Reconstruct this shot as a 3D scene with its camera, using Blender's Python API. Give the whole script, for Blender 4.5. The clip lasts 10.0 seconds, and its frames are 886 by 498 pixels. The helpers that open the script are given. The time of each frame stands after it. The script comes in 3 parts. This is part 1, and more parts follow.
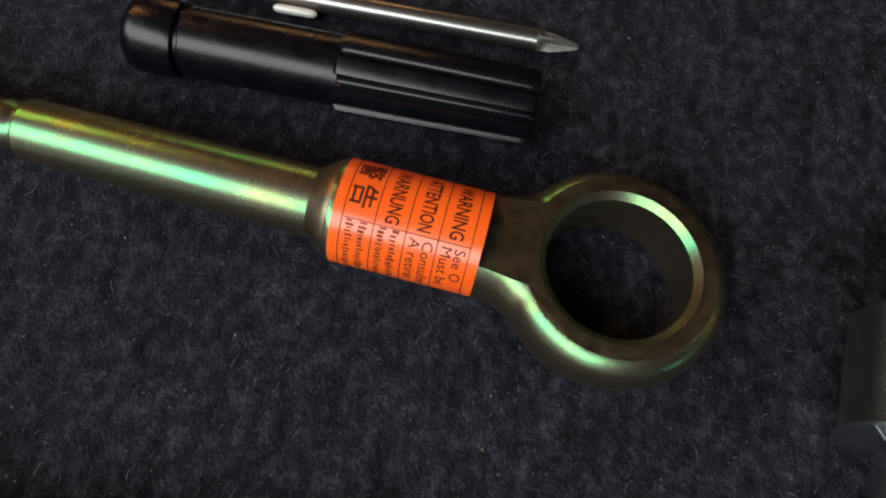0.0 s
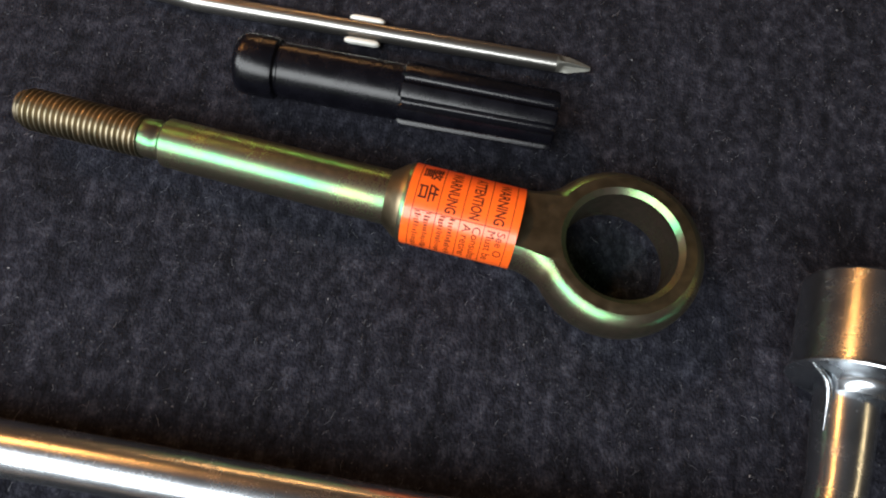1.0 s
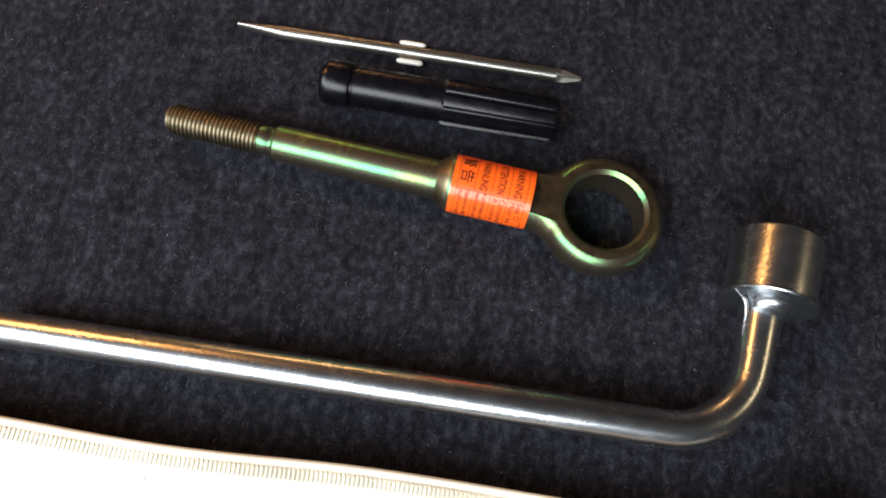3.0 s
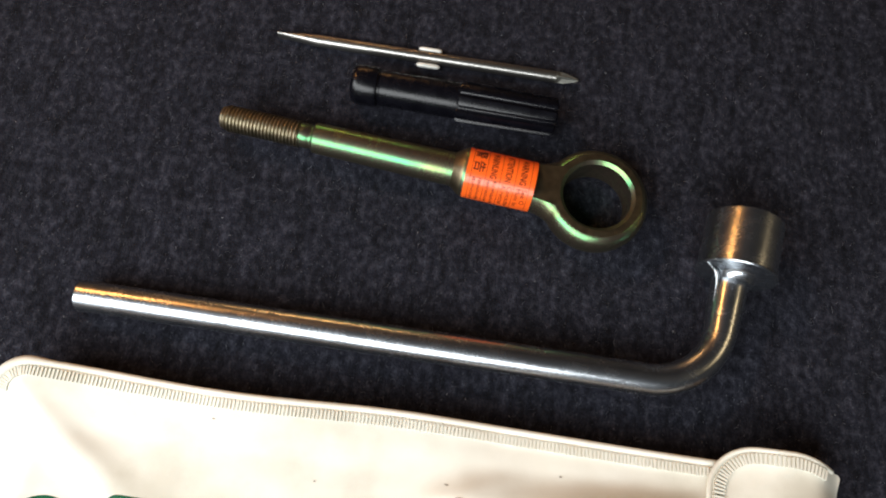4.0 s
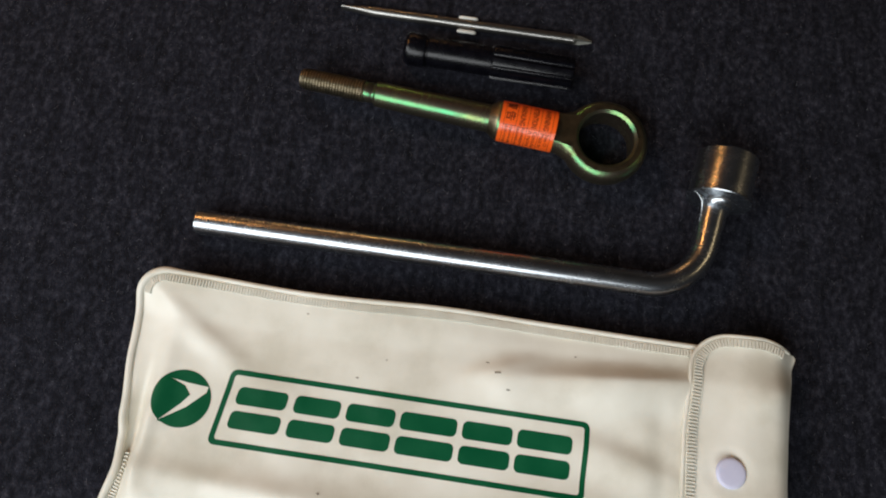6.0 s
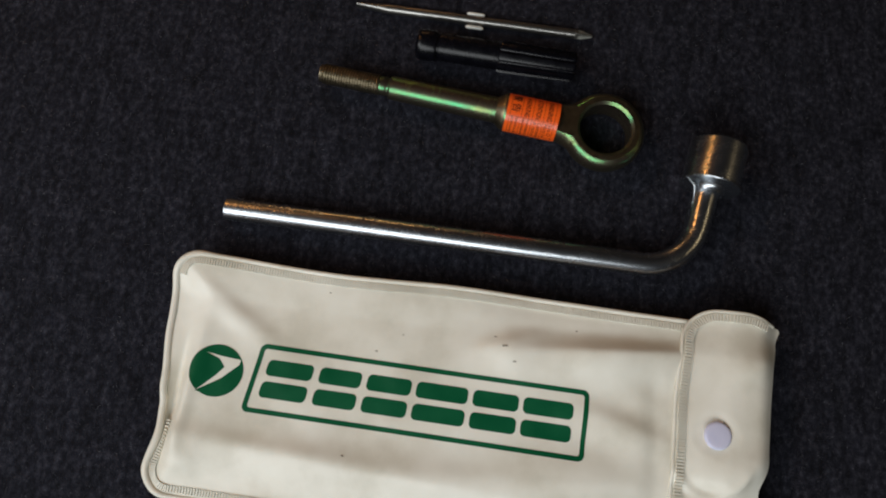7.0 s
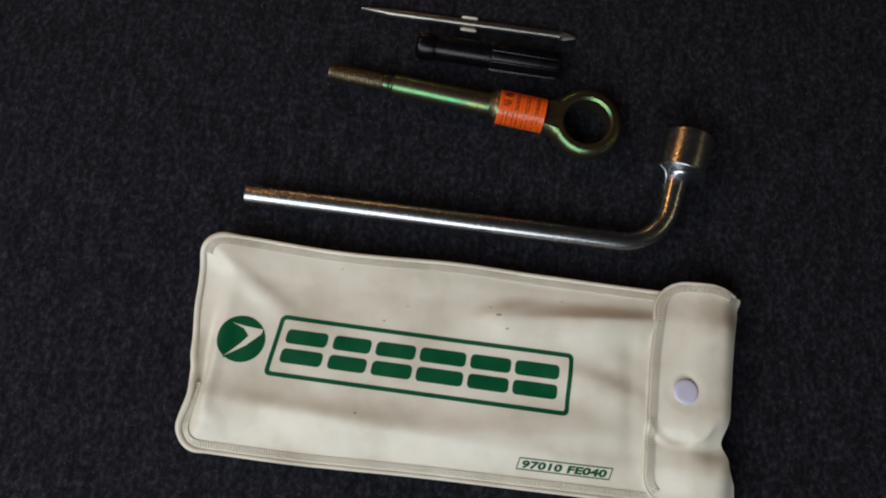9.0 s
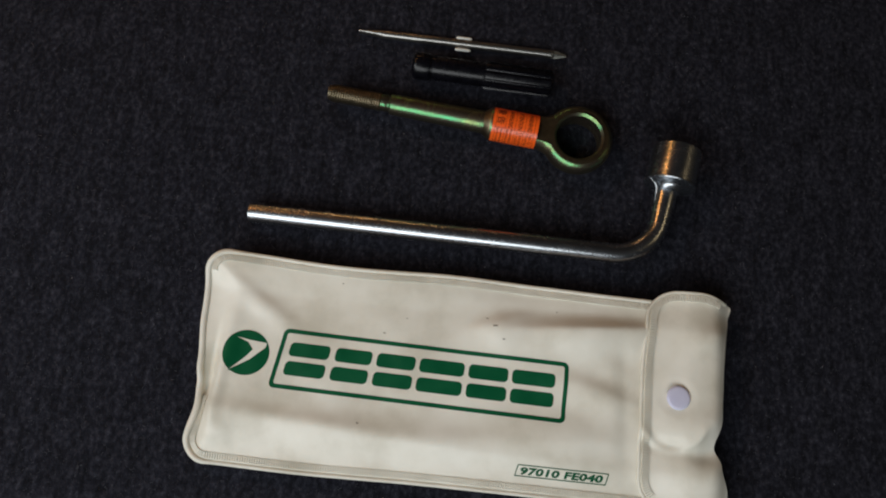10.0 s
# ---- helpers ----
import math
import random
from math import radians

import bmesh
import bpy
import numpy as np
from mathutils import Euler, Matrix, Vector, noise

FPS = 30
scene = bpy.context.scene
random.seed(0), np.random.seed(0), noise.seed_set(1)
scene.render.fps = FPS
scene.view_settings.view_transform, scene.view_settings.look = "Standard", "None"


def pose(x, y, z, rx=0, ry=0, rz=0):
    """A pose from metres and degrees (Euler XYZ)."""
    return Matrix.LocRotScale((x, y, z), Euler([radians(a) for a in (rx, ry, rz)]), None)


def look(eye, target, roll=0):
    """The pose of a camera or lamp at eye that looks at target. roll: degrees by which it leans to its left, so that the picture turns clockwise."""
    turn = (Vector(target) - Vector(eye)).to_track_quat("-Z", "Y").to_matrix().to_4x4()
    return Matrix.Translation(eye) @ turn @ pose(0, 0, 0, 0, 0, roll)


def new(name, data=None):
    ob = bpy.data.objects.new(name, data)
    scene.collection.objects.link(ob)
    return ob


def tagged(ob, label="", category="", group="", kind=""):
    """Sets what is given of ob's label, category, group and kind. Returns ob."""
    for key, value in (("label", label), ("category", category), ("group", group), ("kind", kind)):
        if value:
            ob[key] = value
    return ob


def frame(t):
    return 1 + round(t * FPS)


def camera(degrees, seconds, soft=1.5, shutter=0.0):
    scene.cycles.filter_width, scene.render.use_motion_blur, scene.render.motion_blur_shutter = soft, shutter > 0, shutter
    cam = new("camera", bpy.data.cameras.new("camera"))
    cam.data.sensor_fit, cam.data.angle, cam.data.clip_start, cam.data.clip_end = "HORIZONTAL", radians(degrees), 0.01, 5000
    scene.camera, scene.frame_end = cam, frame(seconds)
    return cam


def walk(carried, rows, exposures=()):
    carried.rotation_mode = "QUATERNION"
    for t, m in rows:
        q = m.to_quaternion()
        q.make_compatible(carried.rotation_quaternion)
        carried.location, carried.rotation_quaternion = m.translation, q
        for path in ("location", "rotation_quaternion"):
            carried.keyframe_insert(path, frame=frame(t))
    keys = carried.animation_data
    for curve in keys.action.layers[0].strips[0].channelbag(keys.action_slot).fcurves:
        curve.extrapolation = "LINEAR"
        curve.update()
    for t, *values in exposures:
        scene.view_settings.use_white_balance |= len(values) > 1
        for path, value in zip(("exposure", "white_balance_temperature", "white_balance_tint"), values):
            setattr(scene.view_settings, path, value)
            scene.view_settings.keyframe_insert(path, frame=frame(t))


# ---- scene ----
cam = camera(66.0, 10.0, soft=2.0)
PATH = [
    (0, (0.04, 0.05, 0.164), (0.062, 0.843, -1.671), 10.7),
    (0.5, (0.032, 0.038, 0.193), (0.049, 0.817, -1.649), 10.4),
    (1, (0.029, 0.028, 0.209), (0.03, 0.779, -1.644), 9.0),
    (1.5, (0.024, 0.019, 0.231), (0.032, 0.75, -1.631), 9.3),
    (2, (0.022, 0.015, 0.249), (0.035, 0.72, -1.622), 9.3),
    (2.5, (0.017, 0.003, 0.266), (0.04, 0.693, -1.611), 9.8),
    (4, (0.006, -0.029, 0.333), (0.027, 0.607, -1.563), 9.5),
    (4.5, (0.003, -0.039, 0.353), (0.004, 0.563, -1.555), 7.5),
    (5, (0.001, -0.044, 0.374), (-0.004, 0.529, -1.542), 6.5),
    (5.5, (-0.003, -0.057, 0.39), (-0.017, 0.479, -1.537), 5.8),
    (6, (-0.007, -0.069, 0.41), (-0.017, 0.431, -1.527), 6.1),
    (7.5, (-0.013, -0.078, 0.458), (-0.027, 0.346, -1.497), 5.0),
    (8, (-0.015, -0.087, 0.474), (-0.021, 0.335, -1.481), 6.3),
    (8.5, (-0.021, -0.096, 0.486), (-0.001, 0.325, -1.47), 9.4),
    (9, (-0.02, -0.096, 0.491), (0.009, 0.328, -1.464), 10.4),
    (9.5, (-0.018, -0.095, 0.499), (0.009, 0.342, -1.453), 9.4),
    (10, (-0.017, -0.098, 0.506), (0.002, 0.36, -1.441), 8.1),
]
walk(cam, [(t, look(eye, target, roll)) for t, eye, target, roll in PATH],
     [(0.0, 0.36), (1.0, 0.88), (2.5, 1.02), (4.0, 0.60), (5.0, 0.3), (6.0, -0.2), (7.5, -0.6), (10.0, -0.65)])

# ---- light: a dim room, one wide pale window on the near side, warm small lamps round it ----
world = bpy.data.worlds.new("room_air")
scene.world = world
world.use_nodes = True
world.node_tree.nodes["Background"].inputs[0].default_value = (0.55, 0.6, 0.75, 1)
world.node_tree.nodes["Background"].inputs[1].default_value = 0.0


def area_lamp(name, eye, target, size, power, colour, size_y=None):
    data = bpy.data.lights.new(name, "AREA")
    data.shape, data.size, data.size_y = "RECTANGLE", size, size_y or size
    data.energy, data.color = power, colour
    ob = new(name, data)
    ob.matrix_world = look(eye, target)
    return ob


area_lamp("window_lamp", (-0.78, -0.98, 1.18), (-0.04, 0.03, 0.0), 2.60, 48.0, (0.945, 0.985, 1.0), 0.95)
area_lamp("table_lamp", (-0.77, 0.62, 0.92), (0.1, 0.1, 0.0), 0.40, 2.9, (1.0, 0.42, 0.11), 0.07)
area_lamp("shelf_lamp", (1.07, 0.13, 0.86), (0.1, 0.1, 0.0), 0.36, 0.7, (1.0, 0.74, 0.40), 0.06)
area_lamp("far_lamp", (-0.40, 1.9, 0.66), (0.0, 0.05, 0.0), 0.50, 1.8, (1.0, 0.50, 0.18), 0.06)

# ---- materials ----


def shader(name, colours, scale, rough, metal=0.0, bump=0.0, bump_scale=900.0, stretch=(1, 1, 1), fine=0.25, rough_var=0.1, coat=0.0, spec=0.5, random_by="", detail=4):
    """colours: two or three base colours blended by coarse and fine noise. Scales are per metre."""
    m = bpy.data.materials.new(name)
    m.use_nodes = True
    nt = m.node_tree
    n, link = nt.nodes, nt.links.new
    bsdf = n["Principled BSDF"]
    coord = n.new("ShaderNodeTexCoord")
    mp = n.new("ShaderNodeMapping")
    mp.inputs["Scale"].default_value = stretch
    link(coord.outputs["Object"], mp.inputs["Vector"])
    big = n.new("ShaderNodeTexNoise")
    big.inputs["Scale"].default_value, big.inputs["Detail"].default_value = scale, detail
    small = n.new("ShaderNodeTexNoise")
    small.inputs["Scale"].default_value, small.inputs["Detail"].default_value = bump_scale, 3
    for t in (big, small):
        link(mp.outputs["Vector"], t.inputs["Vector"])
    mix = n.new("ShaderNodeMix")
    mix.data_type = "FLOAT"
    mix.inputs["Factor"].default_value = fine
    link(big.outputs["Fac"], mix.inputs["A"])
    link(small.outputs["Fac"], mix.inputs["B"])
    ramp = n.new("ShaderNodeValToRGB")
    ramp.color_ramp.elements[0].position, ramp.color_ramp.elements[1].position = 0.34, 0.66
    ramp.color_ramp.elements[0].color = (*colours[0], 1)
    ramp.color_ramp.elements[1].color = (*colours[-1], 1)
    if len(colours) == 3:
        e = ramp.color_ramp.elements.new(0.5)
        e.color = (*colours[1], 1)
    link(mix.outputs["Result"], ramp.inputs["Fac"])
    out = ramp.outputs["Color"]
    if random_by:
        vary = n.new("ShaderNodeNewGeometry")
        link(vary.outputs["Random Per Island"], ramp.inputs["Fac"])
        for e, at in zip(ramp.color_ramp.elements, (0.2, 0.86, 1.0)):
            e.position = at
    link(out, bsdf.inputs["Base Color"])
    rr = n.new("ShaderNodeMapRange")
    rr.inputs["To Min"].default_value, rr.inputs["To Max"].default_value = max(0.02, rough - rough_var), min(1.0, rough + rough_var)
    link(mix.outputs["Result"], rr.inputs["Value"])
    link(rr.outputs["Result"], bsdf.inputs["Roughness"])
    bsdf.inputs["Metallic"].default_value = metal
    bsdf.inputs["Coat Weight"].default_value = coat
    bsdf.inputs["Coat Roughness"].default_value = 0.12
    bsdf.inputs["Specular IOR Level"].default_value = spec
    if bump:
        b = n.new("ShaderNodeBump")
        b.inputs["Strength"].default_value, b.inputs["Distance"].default_value = 1.0, bump
        link(small.outputs["Fac"], b.inputs["Height"])
        link(b.outputs["Normal"], bsdf.inputs["Normal"])
    return m


M_FELT = shader("charcoal_felt", [(0.0040, 0.0040, 0.0062), (0.0118, 0.0121, 0.0175), (0.0320, 0.0328, 0.0430)], 300, 0.95, bump=0.0007, bump_scale=1150, fine=0.36, stretch=(1.0, 0.7, 1.0), spec=0.1, detail=9)


def add_felt_wear(m):
    """Matted and brushed-up patches, and pale specks, on the felt."""
    nt = m.node_tree
    n, link = nt.nodes, nt.links.new
    bsdf = n["Principled BSDF"]
    base = bsdf.inputs["Base Color"].links[0].from_socket
    coord = n.new("ShaderNodeTexCoord")
    mp = n.new("ShaderNodeMapping")
    mp.inputs["Scale"].default_value = (1.3, 0.45, 1.0)
    mp.inputs["Rotation"].default_value = (0, 0, 0.5)
    link(coord.outputs["Object"], mp.inputs["Vector"])
    patch, gain = n.new("ShaderNodeTexNoise"), n.new("ShaderNodeMapRange")
    patch.inputs["Scale"].default_value, patch.inputs["Detail"].default_value = 85, 7
    patch.inputs["Roughness"].default_value = 0.62
    link(mp.outputs["Vector"], patch.inputs["Vector"])
    gain.inputs["From Min"].default_value, gain.inputs["From Max"].default_value = 0.36, 0.66
    gain.inputs["To Min"].default_value, gain.inputs["To Max"].default_value = 0.62, 1.48
    link(patch.outputs["Fac"], gain.inputs["Value"])
    tint = n.new("ShaderNodeVectorMath")
    tint.operation = "SCALE"
    link(base, tint.inputs[0])
    link(gain.outputs["Result"], tint.inputs["Scale"])
    speck, cut = n.new("ShaderNodeTexNoise"), n.new("ShaderNodeMapRange")
    speck.inputs["Scale"].default_value, speck.inputs["Detail"].default_value = 900, 2
    link(coord.outputs["Object"], speck.inputs["Vector"])
    cut.inputs["From Min"].default_value, cut.inputs["From Max"].default_value = 0.66, 0.80
    cut.inputs["To Max"].default_value = 0.10
    link(speck.outputs["Fac"], cut.inputs["Value"])
    add = n.new("ShaderNodeVectorMath")
    add.operation = "ADD"
    link(tint.outputs[0], add.inputs[0])
    link(cut.outputs["Result"], add.inputs[1])
    link(add.outputs[0], bsdf.inputs["Base Color"])


add_felt_wear(M_FELT)
M_FIBRE = shader("felt_fibre", [(0.006, 0.006, 0.009), (0.028, 0.028, 0.034), (0.21, 0.21, 0.23)], 200, 0.9, spec=0.1, random_by="island")
M_LINT = shader("pale_lint", [(0.16, 0.16, 0.17), (0.34, 0.34, 0.35)], 300, 0.9, spec=0.1)
M_VINYL = shader("cream_vinyl", [(0.665, 0.635, 0.535), (0.785, 0.76, 0.665), (0.84, 0.822, 0.735)], 30, 0.38, bump=0.00003, bump_scale=2600, fine=0.12, spec=0.45, detail=7)
M_STAIN = shader("scuff_mark", [(0.22, 0.19, 0.15), (0.34, 0.30, 0.24)], 900, 0.6)
M_GREEN = shader("green_print", [(0.0, 0.075, 0.028), (0.004, 0.10, 0.040)], 60, 0.42, spec=0.18)
M_SNAP = shader("white_snap_plastic", [(0.62, 0.62, 0.80), (0.68, 0.68, 0.84)], 90, 0.35)
M_CHROME = shader("zinc_plated_steel", [(0.57, 0.605, 0.635), (0.70, 0.735, 0.76)], 160, 0.26, metal=1.0, bump=0.000014, bump_scale=3400, stretch=(0.7, 1, 1), rough_var=0.08)
M_YELLOW_ZINC = shader("yellow_zinc_steel", [(0.02, 0.54, 0.21), (0.07, 0.54, 0.19), (0.34, 0.48, 0.14)], 55, 0.26, metal=1.0, bump=0.000042, bump_scale=1900, rough_var=0.10)


def add_dull_layer(m, colour, rough, share, patchy=0.22, scale=420):
    """Blends a duller, rougher metal, in patches, over a plated surface."""
    nt = m.node_tree
    n, link = nt.nodes, nt.links.new
    out = n["Material Output"]
    dull = n.new("ShaderNodeBsdfPrincipled")
    dull.inputs["Base Color"].default_value = (*colour, 1)
    dull.inputs["Roughness"].default_value, dull.inputs["Metallic"].default_value = rough, 0.9
    coord, tex, rng = n.new("ShaderNodeTexCoord"), n.new("ShaderNodeTexNoise"), n.new("ShaderNodeMapRange")
    tex.inputs["Scale"].default_value, tex.inputs["Detail"].default_value = scale, 6
    link(coord.outputs["Object"], tex.inputs["Vector"])
    rng.inputs["From Min"].default_value, rng.inputs["From Max"].default_value = 0.3, 0.7
    rng.inputs["To Min"].default_value, rng.inputs["To Max"].default_value = share - patchy, share + patchy
    link(tex.outputs["Fac"], rng.inputs["Value"])
    mix = n.new("ShaderNodeMixShader")
    link(rng.outputs["Result"], mix.inputs[0])
    link(n["Principled BSDF"].outputs[0], mix.inputs[1])
    link(dull.outputs[0], mix.inputs[2])
    link(mix.outputs[0], out.inputs["Surface"])


add_dull_layer(M_YELLOW_ZINC, (0.145, 0.090, 0.078), 0.44, 0.68, 0.10)
M_BROWN_ZINC = shader("brown_zinc_face", [(0.20, 0.175, 0.115), (0.30, 0.25, 0.175)], 200, 0.42, metal=1.0, bump=0.00002, bump_scale=4200)
# Yellow zinc's dim brown reflection put into the colour; also the dull shoulder.
M_DULL_REFLECTION = shader("dull_reflection_zinc", [(0.17, 0.14, 0.09), (0.24, 0.19, 0.12)], 260, 0.40, metal=1.0, bump=0.00002, bump_scale=4200)
M_BLACK = shader("black_plastic", [(0.002, 0.002, 0.0032), (0.0038, 0.0038, 0.006)], 150, 0.27, bump=0.00002, bump_scale=2600, spec=0.30)
M_ORANGE = shader("orange_label_film", [(0.86, 0.105, 0.010), (0.92, 0.13, 0.014)], 80, 0.30, spec=0.5, coat=0.22)
M_INK = shader("dark_label_ink", [(0.055, 0.011, 0.004), (0.075, 0.015, 0.006)], 300, 0.7, spec=0.2)
M_FINE_INK = shader("faded_label_ink", [(0.16, 0.030, 0.008), (0.20, 0.036, 0.010)], 300, 0.6, spec=0.2)
M_ROD = shader("bright_steel", [(0.62, 0.61, 0.58), (0.72, 0.70, 0.66)], 200, 0.26, metal=1.0, bump=0.000006, bump_scale=5200, stretch=(0.2, 1, 1), rough_var=0.06)
M_PALE = shader("matt_pale_steel", [(0.74, 0.75, 0.70), (0.82, 0.83, 0.78)], 400, 0.45, metal=0.2, bump=0.00001, bump_scale=4000)
M_TIP = shader("matt_tip_steel", [(0.17, 0.17, 0.15), (0.24, 0.24, 0.215)], 500, 0.48, metal=0.7, bump=0.00001, bump_scale=4000)
add_dull_layer(M_CHROME, (0.11, 0.12, 0.14), 0.40, 0.42, 0.14, 2600)
add_dull_layer(M_ROD, (0.15, 0.145, 0.135), 0.42, 0.72, 0.04, 1500)
M_WALL = shader("plain_wall_paint", [(0.045, 0.040, 0.036), (0.055, 0.048, 0.042)], 3, 0.8)

# ---- mesh helpers ----
MM = 0.001


def part(name, bm, material, parent=None, label="", crease=38):
    bmesh.ops.recalc_face_normals(bm, faces=bm.faces)
    for f in bm.faces:
        f.smooth = True
    for e in bm.edges:
        if len(e.link_faces) == 2 and e.calc_face_angle(0) > radians(crease):
            e.smooth = False
    me = bpy.data.meshes.new(name)
    bm.to_mesh(me)
    bm.free()
    me.materials.append(material)
    ob = new(name, me)
    ob.parent = parent
    return tagged(ob, label)


def thing(name, m, label, category, group=""):
    ob = new(name)
    ob.empty_display_size = 0.02
    ob.matrix_world = m
    return tagged(ob, label, category, group)


def lathe(profile, n=48, squeeze=None, cap=True):
    """A solid of revolution round the x axis. profile: (x, radius). squeeze(x, angle, r) may change the radius."""
    bm = bmesh.new()
    rings = []
    for x, r in profile:
        ring = []
        for i in range(n):
            a = 2 * math.pi * i / n
            q = squeeze(x, a, r) if squeeze else r
            ring.append(bm.verts.new((x, q * math.sin(a), q * math.cos(a))))
        rings.append(ring)
    for a, b in zip(rings, rings[1:]):
        for i in range(n):
            bm.faces.new((a[i], a[(i + 1) % n], b[(i + 1) % n], b[i]))
    if cap:
        bm.faces.new(rings[0])
        bm.faces.new(rings[-1][::-1])
    return bm


def sweep(points, radius, n=24, closed=False, cap=True, bm=None):
    """A tube of round section along points; radius a number or one for each point."""
    bm = bm or bmesh.new()
    pts = [Vector(p) for p in points]
    count = len(pts)
    rad = radius if hasattr(radius, "__len__") else [radius] * count
    rings, up = [], None
    for i, p in enumerate(pts):
        a = pts[i - 1] if (i or closed) else p
        b = pts[(i + 1) % count] if (i < count - 1 or closed) else p
        d = (b - a).normalized()
        if up is None:
            up = Vector((0, 0, 1)) if abs(d.z) < 0.9 else Vector((1, 0, 0))
        up = (up - d * up.dot(d)).normalized()
        side = d.cross(up)
        rings.append([bm.verts.new(p + rad[i] * (math.cos(t) * up + math.sin(t) * side)) for t in [2 * math.pi * k / n for k in range(n)]])
    pairs = list(zip(rings, rings[1:])) + ([(rings[-1], rings[0])] if closed else [])
    for a, b in pairs:
        for i in range(n):
            bm.faces.new((a[i], a[(i + 1) % n], b[(i + 1) % n], b[i]))
    if cap and not closed:
        bm.faces.new(rings[0])
        bm.faces.new(rings[-1][::-1])
    return bm


def box(bm, centre, size, m=None):
    m = m or Matrix()
    bmesh.ops.create_cube(bm, size=1, matrix=Matrix.Translation(centre) @ m @ Matrix.Diagonal((*size, 1)))
    return bm


def lettering(words, height, bold=0.0, spacing=1.0):
    """A flat mesh of the words in the built-in font, from the origin to the right, with its width."""
    cu = bpy.data.curves.new("words", "FONT")
    cu.body, cu.size, cu.offset, cu.space_character = words, height / 0.69, bold, spacing
    cu.resolution_u = 3
    ob = new("words", cu)
    bpy.context.view_layer.update()
    me = bpy.data.meshes.new_from_object(ob.evaluated_get(bpy.context.evaluated_depsgraph_get()))
    bm = bmesh.new()
    bm.from_mesh(me)
    bpy.data.objects.remove(ob)
    bpy.data.curves.remove(cu)
    bpy.data.meshes.remove(me)
    bmesh.ops.triangulate(bm, faces=bm.faces)
    return bm, max((v.co.x for v in bm.verts), default=0)


def cut_grid(bm, step_x, step_y):
    """Cuts a flat mesh along a grid, so that it can bend."""
    for axis, step in ((0, step_x), (1, step_y)):
        if not step:
            continue
        lo, hi = min(v.co[axis] for v in bm.verts), max(v.co[axis] for v in bm.verts)
        no = Vector((1, 0, 0)) if axis == 0 else Vector((0, 1, 0))
        for k in range(math.floor(lo / step) + 1, math.ceil(hi / step)):
            bmesh.ops.bisect_plane(bm, geom=bm.verts[:] + bm.edges[:] + bm.faces[:], plane_co=no * (k * step), plane_no=no, dist=1e-7)
    return bm


def flat(outline, holes=()):
    """A flat face in x and y with holes."""
    bm = bmesh.new()
    edges = []
    for loop in (outline, *holes):
        vs = [bm.verts.new((x, y, 0)) for x, y in loop]
        edges += [bm.edges.new((vs[i], vs[(i + 1) % len(vs)])) for i in range(len(vs))]
    bmesh.ops.triangle_fill(bm, use_beauty=True, use_dissolve=False, edges=edges)
    return bm


def rounded(x0, y0, x1, y1, r, n=5):
    pts = []
    for cx, cy, a in ((x1 - r, y1 - r, 0), (x0 + r, y1 - r, 90), (x0 + r, y0 + r, 180), (x1 - r, y0 + r, 270)):
        pts += [(cx + r * math.cos(radians(a + 90 * k / n)), cy + r * math.sin(radians(a + 90 * k / n))) for k in range(n + 1)]
    return pts


def joined(bms):
    out = bmesh.new()
    for bm in bms:
        me = bpy.data.meshes.new("tmp")
        bm.to_mesh(me)
        out.from_mesh(me)
        bm.free()
        bpy.data.meshes.remove(me)
    return out


def smooth_step(a, b, x):
    t = min(1.0, max(0.0, (x - a) / (b - a)))
    return t * t * (3 - 2 * t)


# ---- the setting: felt-covered floor and the plain room round it ----
bm = bmesh.new()
bmesh.ops.create_grid(bm, x_segments=1, y_segments=1, size=2.5)
tagged(part("floor", bm, M_FELT), "dark charcoal grey felt carpet", "floor", kind="structure")
for name, centre, size in (("wall_north", (0, 2.55, 1.2), (5.2, 0.1, 2.4)), ("wall_south", (0, -2.55, 1.2), (5.2, 0.1, 2.4)),
                           ("wall_east", (2.55, 0, 1.2), (0.1, 5.0, 2.4)), ("wall_west", (-2.55, 0, 1.2), (0.1, 5.0, 2.4)), ("ceiling", (0, 0, 2.45), (5.2, 5.2, 0.1))):
    tagged(part(name, box(bmesh.new(), centre, size), M_WALL), "plain painted surface closing the dim room", "ceiling" if name == "ceiling" else "wall", kind="structure")


